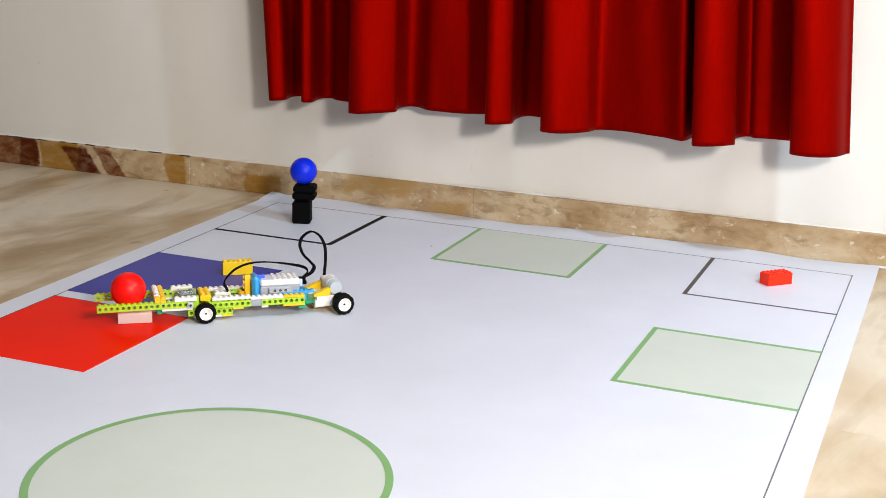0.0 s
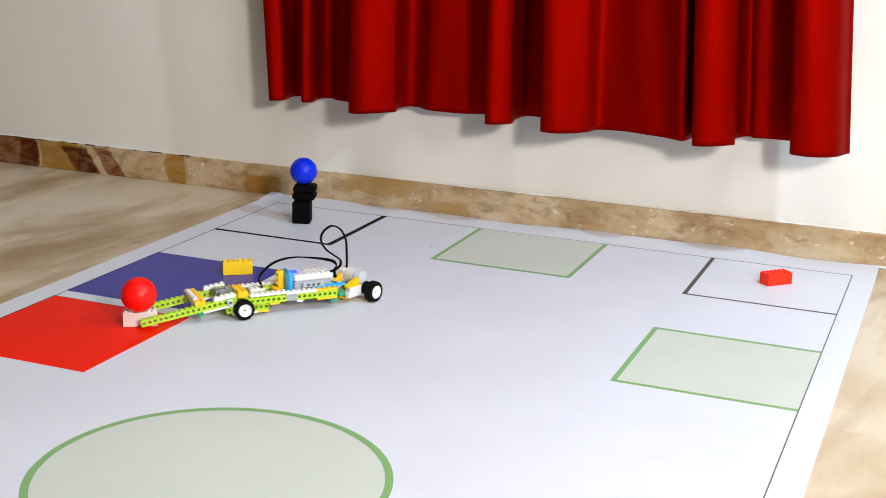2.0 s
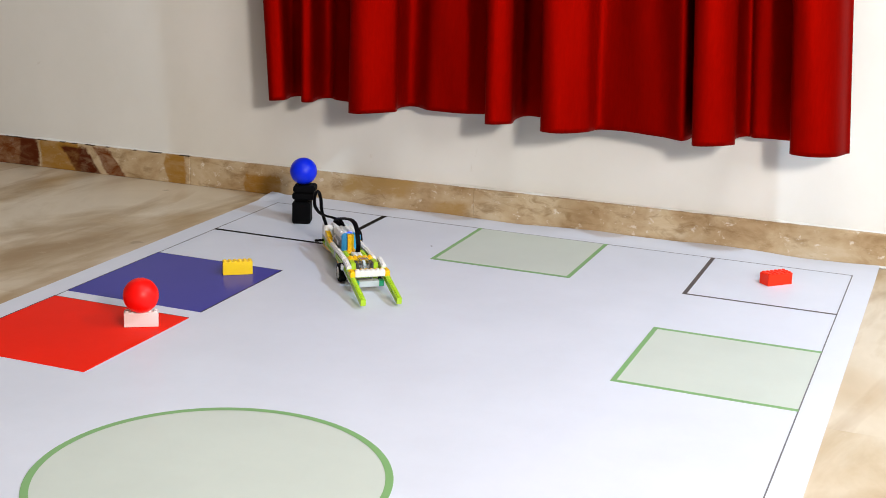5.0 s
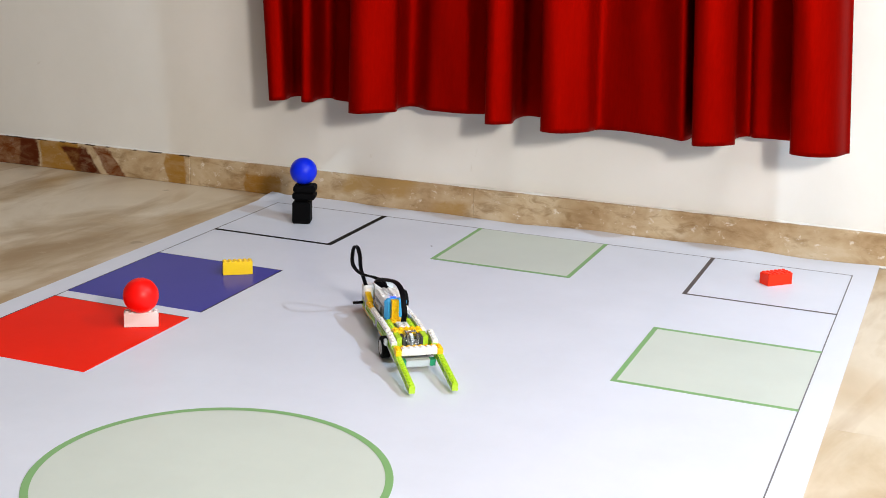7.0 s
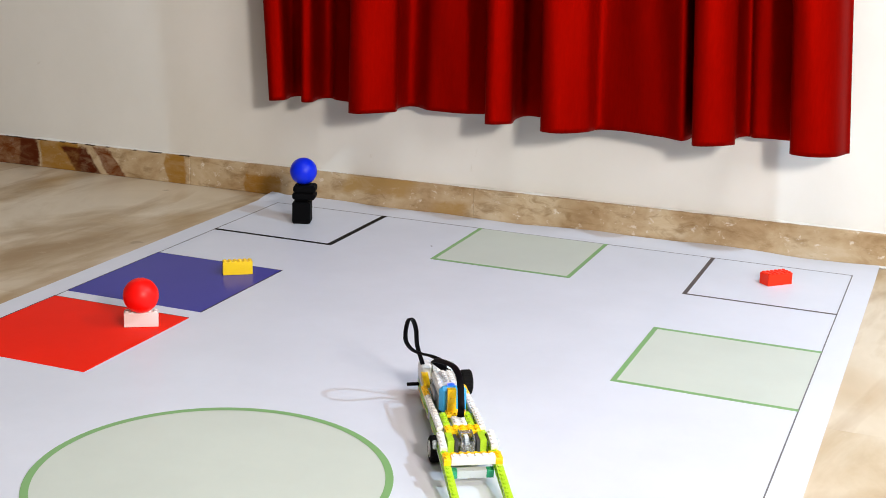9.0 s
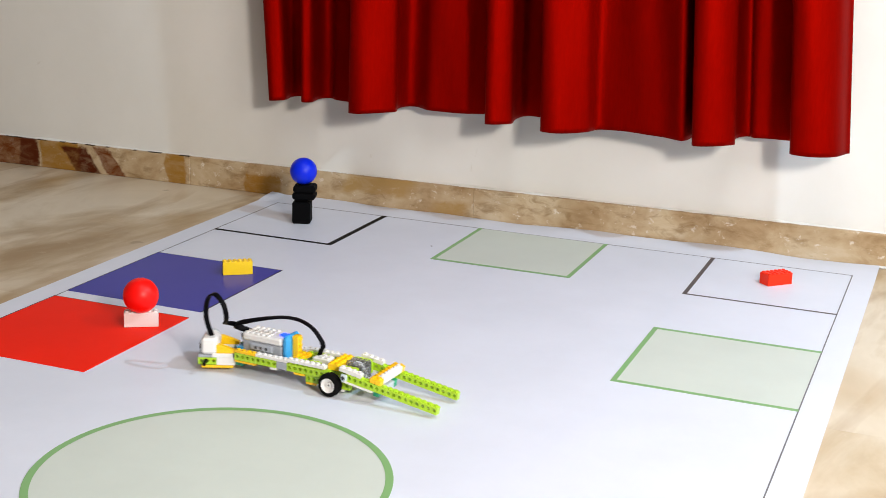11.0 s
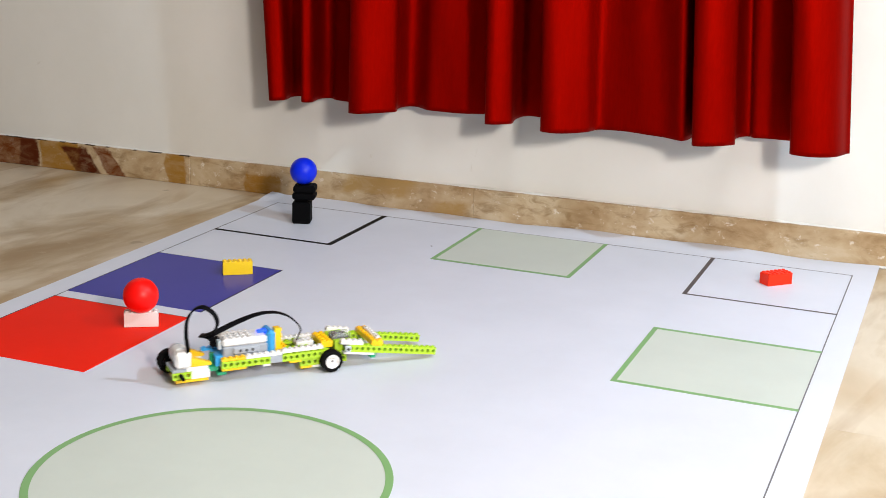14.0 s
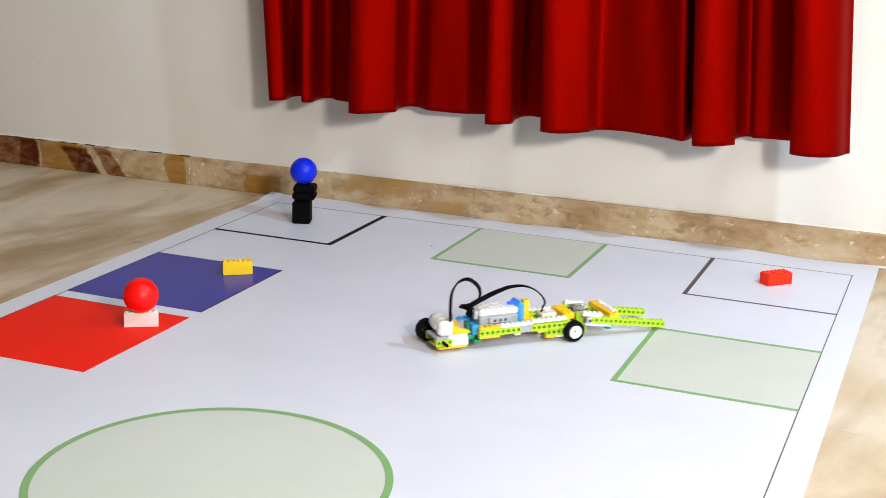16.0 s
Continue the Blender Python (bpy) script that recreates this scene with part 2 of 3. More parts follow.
def beam(parent, material, x0, count, y0, z0, top=True, label=""):
    """A beam with round holes through its sides, count studs long."""
    bm = bmesh.new()
    h, w, r, n = 9.5 * MM, 7.8 * MM, 2.4 * MM, 12
    x0, y0, z0 = x0 * MM, y0 * MM, z0 * MM
    corners = [(-4 * MM, 0), (4 * MM, 0), (4 * MM, h), (-4 * MM, h)]

    def ring(cx, y):
        out = [bm.verts.new((cx + dx, y, z0 + dz)) for dx, dz in corners]
        hole = []
        for k in range(n):
            a = radians(225 + 360 * k / n)
            hole.append(bm.verts.new((cx + r * math.cos(a), y, z0 + h * 0.52 + r * math.sin(a))))
        q = n // 4
        for c in range(4):
            for k in range(q):
                bm.faces.new((out[c], hole[(c * q + k) % n], hole[(c * q + k + 1) % n]))
            bm.faces.new((out[c], hole[(c * q + q) % n], out[(c + 1) % 4]))
        return out, hole

    for i in range(count):
        cx = x0 + (i + 0.5) * PITCH
        o1, h1 = ring(cx, y0)
        o2, h2 = ring(cx, y0 + w)
        for k in range(n):
            bm.faces.new((h1[k], h1[(k + 1) % n], h2[(k + 1) % n], h2[k]))
        for c in (0, 2):
            bm.faces.new((o1[c], o1[c + 1], o2[c + 1], o2[c]))
        if i == 0:
            bm.faces.new((o1[3], o1[0], o2[0], o2[3]))
        if i == count - 1:
            bm.faces.new((o1[1], o1[2], o2[2], o2[1]))
    bmesh.ops.remove_doubles(bm, verts=bm.verts, dist=1e-6)
    if top:
        studs(bm, x0, x0 + count * PITCH, y0, y0 + w, z0 + h)
    return part("beam", bm, material, parent, label)


def ribbon(parent, points, across, width, thick, label, across_end=None):
    """A flat cable along a smooth line through the points, millimetres."""
    p = [Vector(q) * MM for q in points]
    p = [p[0] * 2 - p[1]] + p + [p[-1] * 2 - p[-2]]
    line = []
    for i in range(1, len(p) - 2):
        for k in range(8):
            t = k / 8
            line.append(0.5 * (2 * p[i] + (p[i + 1] - p[i - 1]) * t + (2 * p[i - 1] - 5 * p[i] + 4 * p[i + 1] - p[i + 2]) * t * t
                               + (3 * p[i] - p[i - 1] - 3 * p[i + 1] + p[i + 2]) * t ** 3))
    line.append(p[-2])
    bm = bmesh.new()
    rings = []
    for i, c in enumerate(line):
        d = (line[min(i + 1, len(line) - 1)] - line[max(i - 1, 0)]).normalized()
        broad = Vector(across).lerp(Vector(across_end or across), min(1.0, 1.35 * i / (len(line) - 1)))
        side = (broad - d * d.dot(broad)).normalized()
        up = d.cross(side).normalized()
        rings.append([bm.verts.new(c + side * a * width * MM / 2 + up * b * thick * MM / 2)
                      for a, b in ((-1, -0.6), (-0.8, -1), (0.8, -1), (1, -0.6), (1, 0.6), (0.8, 1), (-0.8, 1), (-1, 0.6))])
    for a, b in zip(rings, rings[1:]):
        for k in range(8):
            bm.faces.new((a[k], a[(k + 1) % 8], b[(k + 1) % 8], b[k]))
    bm.faces.new(rings[0])
    bm.faces.new(rings[-1])
    return part("cable", bm, CABLE, parent, label, True)


# ---- the room ----
WALL_TURN = 0.80  # degrees by which the wall runs off the mat's edge
WALL = pose(0, 0.0715, 0, 0, 0, WALL_TURN)


def slab(name, x0, x1, y0, y1, z0, z1, material, m=None, category=""):
    ob = part(name, box(bmesh.new(), x0, x1, y0, y1, z0, z1), material)
    if m is not None:
        ob.matrix_world = m
    return tagged(ob, kind="structure", category=category)


def room():
    tagged(slab("wall_north", -2.3, 4.3, 0.0, 0.2, -0.05, 2.6, PLASTER, WALL), "cream painted plaster wall with faint scuffs")
    # other walls and ceiling are unseen; their dark tone keeps the fill low
    tagged(slab("wall_south", -2.3, 4.3, -3.8, -3.6, -0.05, 2.6, DIM_ROOM), "unseen room wall, dark tan to cut bounced light")
    tagged(slab("wall_west", -2.5, -2.3, -3.8, 0.3, -0.05, 2.6, DIM_ROOM), "unseen room wall, dark tan to cut bounced light")
    tagged(slab("wall_east", 4.3, 4.5, -3.8, 0.3, -0.05, 2.6, DIM_ROOM), "unseen room wall, dark tan to cut bounced light")
    tagged(slab("ceiling", -2.5, 4.5, -3.8, 0.3, 2.6, 2.7, DIM_ROOM), "unseen plain ceiling, dark tan to cut bounced light")
    # skirting: lengths of stone, butted with hairline joints
    skirting = tagged(new("baseboard"), "beige and brown marble skirting along the wall", "baseboard", kind="structure")
    skirting.matrix_world = WALL
    edges = [-2.28, -1.42, -0.618, -0.240, 0.392, 1.20, 2.1, 3.1, 4.28]
    for a, b in zip(edges, edges[1:]):
        bm = box(bmesh.new(), a + 0.0002, b - 0.0002, -0.012, -0.0005, 0.0, 0.060, 0.0012)
        part("stone_length", bm, SKIRT, skirting)
    # short dark strips along the skirting's top stand in for the gap's shade
    rng = random.Random(8)
    x = -0.80
    bm = bmesh.new()
    while x < -0.22:
        run = rng.uniform(0.006, 0.045)
        box(bm, x, x + run, -0.0118, -0.0006, 0.0601, 0.0601 + rng.uniform(0.0003, 0.0008), 0.0001)
        x += run + rng.uniform(0.01, 0.06)
    part("dark_gap", bm, GAP_SHADE, skirting, "dark strips painted as shade in the gap over the skirting")
    part("foot_filler", box(bmesh.new(), 1.13, 2.4, -0.0165, -0.0122, 0.0003, 0.0045, 0.001), PLASTER, skirting, "pale filler at the foot")
    # plaster smear along the top of the skirting
    bm = bmesh.new()
    n, rows = 420, []
    for i in range(n + 1):
        x = -1.5 + 3.6 * i / n
        wob = noise.noise(Vector((x * 14, 0.3, 0))) * 0.5 + noise.noise(Vector((x * 45, 1.7, 0))) * 0.5
        h, d = 0.0015 + 0.0035 * max(0, wob + 0.15), 0.004 + 0.006 * max(0, wob)
        rows.append([bm.verts.new(q) for q in ((x, -0.0005, 0.0601), (x, -d, 0.0601), (x, -d * 0.7, 0.0601 + h * 0.6), (x, -0.0005, 0.0601 + h))])
    for a, b in zip(rows, rows[1:]):
        for k in range(4):
            bm.faces.new((a[k], a[(k + 1) % 4], b[(k + 1) % 4], b[k]))
    part("grout_line", bm, PLASTER, skirting)


def floor():
    base = slab("floor", -2.5, 4.5, -3.8, 0.3, -0.08, -0.0007, FLOOR)
    tagged(base, "polished beige marble tiles with brown veins", "floor")
    # slabs of 1.2 m; the row along the wall is cut to fit
    xs = [-2.45, -1.95, -0.75, 0.45, 1.65, 2.85, 4.05, 4.45]
    ys = [-3.75, -3.112, -1.912, -0.712, 0.068]
    for a, b in zip(xs, xs[1:]):
        for c, d in zip(ys, ys[1:]):
            bm = box(bmesh.new(), (a - b) / 2 + 0.0001, (b - a) / 2 - 0.0001, (c - d) / 2 + 0.0001, (d - c) / 2 - 0.0001, -0.012, 0.0)
            tile = part("tile", bm, FLOOR, base)
            tile.location = ((a + b) / 2, (c + d) / 2, 0)


def mat_sheet():
    mat = tagged(new("game_mat"), "large white printed vinyl mat lying on the marble floor", "floor mat")
    x0, x1, y0, y1 = -0.045, 1.1476, -2.36, 0.040
    bm = bmesh.new()
    nx, ny, t = 150, 120, 0.0008

    def lift(x, y):
        z = 0.0010
        if y > 0.0:
            z += (y / 0.04) ** 2 * (0.0012 + 0.0006 * math.sin(x * 9.0 + 1.0) + 0.0005 * math.sin(x * 23.0))
        d = math.hypot(x - x0, y - y1)
        if d < 0.042:
            z += (0.042 - d) ** 2 * 8.5 * (1 + 0.3 * math.sin(x * 190))
        return z

    grid = {}
    for i in range(nx + 1):
        for j in range(ny + 1):
            x, y = x0 + (x1 - x0) * i / nx, y0 + (y1 - y0) * j / ny
            yy = y + (0.0180 + 0.0135 * x if j == ny else 0.0) + (0.0006 * math.sin(x * 61) if j == ny else 0.0)
            for k in (0, 1):
                grid[i, j, k] = bm.verts.new((x, yy, lift(x, yy) - t * (1 - k)))
    for i in range(nx):
        for j in range(ny):
            for k in (0, 1):
                bm.faces.new([grid[a, b, k] for a, b in ((i, j), (i + 1, j), (i + 1, j + 1), (i, j + 1))])
    for i in range(nx):
        for j in (0, ny):
            bm.faces.new((grid[i, j, 0], grid[i + 1, j, 0], grid[i + 1, j, 1], grid[i, j, 1]))
    for j in range(ny):
        for i in (0, nx):
            bm.faces.new((grid[i, j, 0], grid[i, j + 1, 0], grid[i, j + 1, 1], grid[i, j, 1]))
    part("sheet", bm, VINYL, mat, "glossy white vinyl sheet")

    def ink(name, material, rects, z, label=""):
        b = bmesh.new()
        for a0, a1, b0, b1 in rects:
            box(b, a0, a1, b0, b1, 0.0010, z)
        return part(name, b, material, mat, label)

    z1, z2, z3 = 0.0013, 0.0016, 0.0019
    R = 1.1092
    ink("border_line", INK_LINE, [(-0.0009, 0.0009, -2.30, 0.0009), (R - 0.0009, R + 0.0009, -2.30, 0.0009), (-0.0009, R + 0.0009, -0.0009, 0.0009)], z1, "thin dark printed border line")
    ink("red_square", INK_RED, [(0.001, 0.2388, -0.9511, -0.7012)], z2, "solid red printed square")
    ink("blue_square", INK_BLUE, [(0.001, 0.2388, -0.6701, -0.4218)], z2, "solid blue printed square")
    e = 0.0016
    ink("navy_outline", INK_NAVY, [(0.001, 0.2388, -0.4218, -0.4218 + e), (0.2388, 0.2388 + e, -0.6701, -0.4218 + e), (-0.0012, 0.001, -0.6701, -0.4218 + e)], z2, "thin navy printed outline")
    ink("navy_outline", INK_NAVY, [(0.001, 0.2388, -0.7012, -0.7012 + e), (-0.0012, 0.001, -0.9511, -0.7012 + e)], z2, "thin navy printed outline")
    w = 0.0095
    ink("black_corner_line", INK_BLACK, [(0.0, 0.2392, -0.2410, -0.2410 + 0.007), (0.2392 - w, 0.2392, -0.2410 + 0.007, 0.0)], z2, "black printed corner box line")
    # black like the left box, its colour lightened to stand for glare
    ink("faded_corner_line", INK_GLARE, [(0.8685, R, -0.2416, -0.2416 + 0.0042), (0.8685, 0.8685 + 0.0068, -0.2416 + 0.0042, 0.0)], z2, "brownish black printed corner box line, paler for painted glare")
    w = 0.0072
    ink("pale_square", INK_PALE, [(0.43, 0.68, -0.2404, -0.001)], z1, "pale green printed square")
    ink("green_line", INK_GREEN, [(0.43, 0.68, -0.2404, -0.2404 + w), (0.43, 0.43 + w, -0.2404 + w, 0.0), (0.68 - w, 0.68, -0.2404 + w, 0.0)], z2, "green printed outline")
    ink("pale_square", INK_PALE, [(0.8669, R - 0.001, -0.6755, -0.4288)], z1, "pale green printed square")
    ink("green_line", INK_GREEN, [(0.8669, R, -0.6755, -0.6755 + w), (0.8669, R, -0.4288 - w, -0.4288), (0.8669, 0.8669 + w, -0.6755 + w, -0.4288 - w)], z2, "green printed outline")

    def disc(name, material, r0, r1, z, label):
        b = bmesh.new()
        n = 128
        loops = []
        for r, zz in ((r0, z), (r1, z), (r1, 0.0010)):
            loops.append([b.verts.new((0.5531 + r * math.cos(math.tau * k / n), -1.1522 + r * math.sin(math.tau * k / n), zz)) for k in range(n)])
        for lo, hi in zip(loops, loops[1:]):
            for k in range(n):
                b.faces.new((lo[k], lo[(k + 1) % n], hi[(k + 1) % n], hi[k]))
        if r0 < 0.15:
            b.faces.new(loops[0])
        part(name, b, material, mat, label)

    disc("pale_circle", INK_PALE, 0.1, 0.190, z1, "pale green printed circle")
    disc("green_ring", INK_GREEN, 0.1882, 0.1970, z2, "green printed ring")
    bm = rod(bmesh.new(), (0.3995, -0.1615, 0.0010), (0.3995, -0.1615, 0.0015), 0.002, 8)
    part("dark_speck", bm, INK_LINE, mat)


def curtain():
    """Pleated cloth: broad folds standing off the wall on narrow necks, with deep clefts between them."""
    # each fold: its edges, stand-off, how far the crest falls back to its far edge, neck; then the floor behind it and a swell in it (place, stand-off)
    folds = [(-0.004, 0.026, 0.092, 0.010, 0.010, 0.014, None), (0.064, 0.082, 0.086, 0.006, 0.006, 0.008, (0.115, 0.022)), (0.186, 0.268, 0.139, 0.034, 0.016, 0.018, (0.318, 0.044)),
             (0.454, 0.498, 0.139, 0.024, 0.012, 0.006, None), (0.559, 0.640, 0.144, 0.034, 0.012, 0.066, (0.735, 0.082)), (0.827, 0.896, 0.139, 0.030, 0.012, 0.010, (0.925, 0.028)), (0.989, 1.070, 0.139, 0.026, 0.010, 0.07, None)]
    zb, zt = 0.211, 2.6
    line, low = [(-0.012, 0.030)], 0.030
    for a, b, top, fall, neck, floor_d, swell in folds:
        span = b - a
        if a > 0:
            line += [(a - 0.012, low * 0.6 + 0.004), (a + neck * 0.7, low * 0.5 + 0.012), (a + neck * 0.8, top * 0.55)]
        line += [(a, top - 0.014), (a + 0.05 * span, top - 0.002), (a + 0.35 * span, top + 0.003 - 0.12 * fall), (a + 0.7 * span, top + 0.001 - 0.5 * fall), (b - 0.04 * span, top - fall)]
        if b > 1:
            line += [(b + 0.004, top - fall - 0.028), (b + 0.011, top - fall - 0.034)]
            break
        line += [(b, top - fall - 0.010)]
        if floor_d < 0.05:
            line += [(b - neck, top * 0.45), (b - neck * 0.6, floor_d + 0.008), (b + 0.014, floor_d)]
        else:
            line += [(b + 0.003, floor_d + 0.02), (b + 0.012, floor_d)]
        if swell:
            x, d = swell
            line += [(x - 0.012, d * 0.9 + floor_d * 0.1), (x, d), (x + 0.04, d * (0.6 if d < 0.08 else 1.04))]
        if b == 0.640:
            line += [(0.800, 0.104), (0.811, 0.094), (0.812, 0.05)]
            floor_d = 0.01
        low = floor_d
    knots = [Vector((x, d)) for x, d in line]
    profile = []
    for q, r in zip(knots, knots[1:]):
        for k in range(7):
            t = k / 7
            profile.append(q.lerp(r, t))
    profile.append(knots[-1])
    # a few passes of smoothing round the corners off
    for _ in range(16):
        profile = [profile[0]] + [(a + b * 2 + c) / 4 for a, b, c in zip(profile, profile[1:], profile[2:])] + [profile[-1]]
    bm = bmesh.new()
    nz, rows = 34, []
    for j in range(nz + 1):
        f = j / nz
        z = zb + (zt - zb) * f ** 1.6
        row = []
        for x, d in profile:
            hem = 0.002 * math.sin(x * 29) * (1 - f) ** 8
            lean = 0.03 - 0.1 * x - 0.09 * max(0.0, 1 - x / 0.12)
            wave = 0.0022 * math.sin(x * 37 + z * 2.6) + 0.0018 * math.sin(x * 13 - z * 7) + 0.0012 * math.sin(x * 83 + z * 11)
            row.append(bm.verts.new((x + lean * min(z - zb, 0.5), -max(0.002, d + wave), z + hem)))
        rows.append(row)
    for a, b in zip(rows, rows[1:]):
        for k in range(len(profile) - 1):
            bm.faces.new((a[k], a[k + 1], b[k + 1], b[k]))
    ob = part("curtain", bm, CLOTH, None, "", True)
    ob.matrix_world = WALL @ Matrix.Translation((0, -0.013, 0))
    mod = ob.modifiers.new("thickness", "SOLIDIFY")
    mod.thickness, mod.offset = 0.0016, 1.0
    tagged(ob, "red pleated cloth curtain hanging before the wall", "curtain")


# ---- bricks, balls and the stand ----
def toy_brick(label, material, m, nx=6, ny=2, h=21.5):
    thing = tagged(new("toy_brick"), label, "toy brick", "loose toy bricks")
    thing.matrix_world = m
    bm = box(bmesh.new(), -nx * PITCH / 2, nx * PITCH / 2, -ny * PITCH / 2, ny * PITCH / 2, 0, h * MM, 0.0004)
    part("body", bm, material, thing)
    for i in range(nx):
        for j in range(ny):
            x, y = (i - nx / 2 + 0.5) * PITCH, (j - ny / 2 + 0.5) * PITCH
            part("stud", rod(bmesh.new(), (x, y, h * MM), (x, y, h * MM + 0.0018), 0.0025, 14), material, thing)
    return thing


def ball(label, material, m, r=0.0252):
    bm = bmesh.new()
    bmesh.ops.create_uvsphere(bm, u_segments=48, v_segments=28, radius=r)
    ob = part("toy_ball", bm, material, None, "", True)
    ob.matrix_world = m
    return tagged(ob, label, "ball", "toy balls")


def ball_stand():
    thing = tagged(new("ball_stand"), "matt black stand built of toy bricks on the mat", "stand")
    thing.matrix_world = pose(0.1165, -0.1165, 0.0012, 0, 0, 20)
    for name, x0, x1, y0, y1, z0, z1 in (("foot", -17, 17, -17, 17, 0, 41), ("collar", -13, 13, -13, 13, 41, 46), ("lower_plate", -17, 26, -18, 16, 46, 59.5), ("upper_plate", -15, 27, -20, 16, 59.7, 73.5)):
        part(name, box(bmesh.new(), x0 * MM, x1 * MM, y0 * MM, y1 * MM, z0 * MM, z1 * MM, 0.0036 if "plate" in name else 0.0024), BLACK, thing)
    return thing


# ---- the robot ----
def wheel(parent, y0, y1, rim_out, label, grow=1.0):
    """Tyre with blocks on the tread, and its rim; the axle runs along y."""
    r, n = 15.2 * MM, 48
    bm = bmesh.new()
    ym, hw = (y0 + y1) / 2 * MM, (y1 - y0) / 2 * MM
    profile = [(9.5, -0.92), (11.9, -1.0), (14.3, -0.86), (15.2, -0.62), (15.2, 0.62), (14.3, 0.86), (11.9, 1.0), (9.5, 0.92), (9.4, 0.5), (9.4, -0.5)]
    loops = []
    for q, s in profile:
        ring = []
        for k in range(n):
            rr = grow * q * MM - (0.9 * MM if q > 14 and k % 4 == (0 if s < 0 else 2) else 0)
            a = math.tau * k / n
            ring.append(bm.verts.new((rr * math.cos(a), ym + s * hw, rr * math.sin(a))))
        loops.append(ring)
    for a, b in zip(loops, loops[1:] + loops[:1]):
        for k in range(n):
            bm.faces.new((a[k], a[(k + 1) % n], b[(k + 1) % n], b[k]))
    tyre = part("wheel", bm, RUBBER, parent, label)
    bm = bmesh.new()
    s = 1 if rim_out > 0 else -1
    face = ym + s * hw * 0.55
    rings = []
    for q, d in ((9.5, 0.0), (9.5, 2.9), (8.7, 2.9), (7.6, 0.2), (3.9, -1.6), (3.4, 1.2), (1.7, 1.2), (1.5, -1.5)):
        rings.append([bm.verts.new((grow * q * MM * math.cos(math.tau * k / 32), face + s * d * MM, grow * q * MM * math.sin(math.tau * k / 32))) for k in range(32)])
    for a, b in zip(rings, rings[1:]):
        for k in range(32):
            bm.faces.new((a[k], a[(k + 1) % 32], b[(k + 1) % 32], b[k]))
    bm.faces.new(rings[-1])
    part("rim", bm, WHITE, tyre, "white plastic rim")
    return tyre


PIVOT = (22.0, 29.5)
TAIL = (-152.0, 0.0)


def robot():
    car = tagged(new("toy_robot_car"), "lime, white and orange brick-built robot car with lifting fork", "toy robot")
    # side rails
    for s in (-1, 1):
        lo = 16 if s > 0 else -24
        hi = 20 if s > 0 else -28
        beam(car, LIME, -40, 8, lo, 9.0)
        beam(car, LIME, -66, 8, hi, 20.0)
        brick(car, "brick", GREY, -82, -66, hi, hi + 8, 20.0, 29.6, False)
        beam(car, LIME, -146, 8, hi, 20.0, False)
        brick(car, "plate", ORANGE, -56, -40, hi, hi + 8, 16.8, 19.9, False)
        brick(car, "plate", ORANGE, -40, -24, lo, lo + 8, 5.7, 8.9, False)
        brick(car, "plate", WHITE, -24, 16, lo, lo + 8, 5.7, 8.9, False)
        brick(car, "plate", ORANGE, -146, -114, hi, hi + 8, 16.8, 19.9, False)
        brick(car, "plate", WHITE, -92, -82, hi, hi + 8, 16.8, 19.9, False)
        brick(car, "plate", DARK_GREY, -138, -106, hi * 0.6, hi * 0.6 + 8, 13.6, 16.8, False)
        brick(car, "plate", ORANGE, -146, -114, hi, hi + 8, 29.7, 32.9)
        brick(car, "plate", WHITE, -114, -66, hi, hi + 8, 29.7, 33.6)
        brick(car, "plate", WHITE, -66, -10, hi, hi + 8, 31.4, 35.6)
        brick(car, "brick", LIME, -60, -24, lo - 6 * s, lo - 6 * s + 8, 29.7, 33.0)
    brick(car, "cross_brick", ORANGE, -10, 6, -20, 20, 29.7, 38.0, True, "orange bricks laid across the front")
    brick(car, "cross_plate", LIME, 0, 24, -12, 12, 10.4, 20, False)
    brick(car, "floor_plate", LIGHT_GREY, -146, -40, -18, 18, 20.0, 23.2, False)
    # worm gearbox: open clear housing with a toothed wheel on the axle and the worm under it
    bm = bmesh.new()
    for x0, x1, y0, y1, z0, z1 in ((10, 36, -8, -6.4, 20, 42), (10, 36, 6.4, 8, 20, 42), (10, 11.6, -6.3, 6.3, 20, 36), (34.4, 36, -6.3, 6.3, 20, 34), (11.7, 34.3, -6.3, 6.3, 20, 21.6), (13, 19, -6.3, 6.3, 40.2, 42)):
        box(bm, x0 * MM, x1 * MM, y0 * MM, y1 * MM, z0 * MM, z1 * MM, 0.0004)
    part("gearbox", bm, CLEAR, car, "smoky clear plastic gearbox")
    bm = bmesh.new()
    teeth, ring = 24, []
    for y in (-2, 2):
        loop_v = []
        for k in range(teeth * 2):
            r = (9.6 if k % 2 else 8.0) * MM
            loop_v.append(bm.verts.new((23 * MM + r * math.cos(math.pi * k / teeth), y * MM, 30.5 * MM + r * math.sin(math.pi * k / teeth))))
        bm.faces.new(loop_v)
        ring.append(loop_v)
    for k in range(teeth * 2):
        n = (k + 1) % (teeth * 2)
        bm.faces.new((ring[0][k], ring[0][n], ring[1][n], ring[1][k]))
    part("gear", bm, LIGHT_GREY, car, "light grey toothed gear wheel")
    part("worm", rod(bmesh.new(), (16 * MM, 0, 24 * MM), (31 * MM, 0, 24 * MM), 0.0034, 12), DARK_GREY, car, "dark grey worm gear")
    for s in (-1, 1):
        brick(car, "bracket", DARK_GREY, 14, 34, s * 12 - 2, s * 12 + 2, 18, 38, False)
        brick(car, "bracket", LIME, 8, 32, s * 18 - 3.8, s * 18 + 3.8, 20, 38, False)
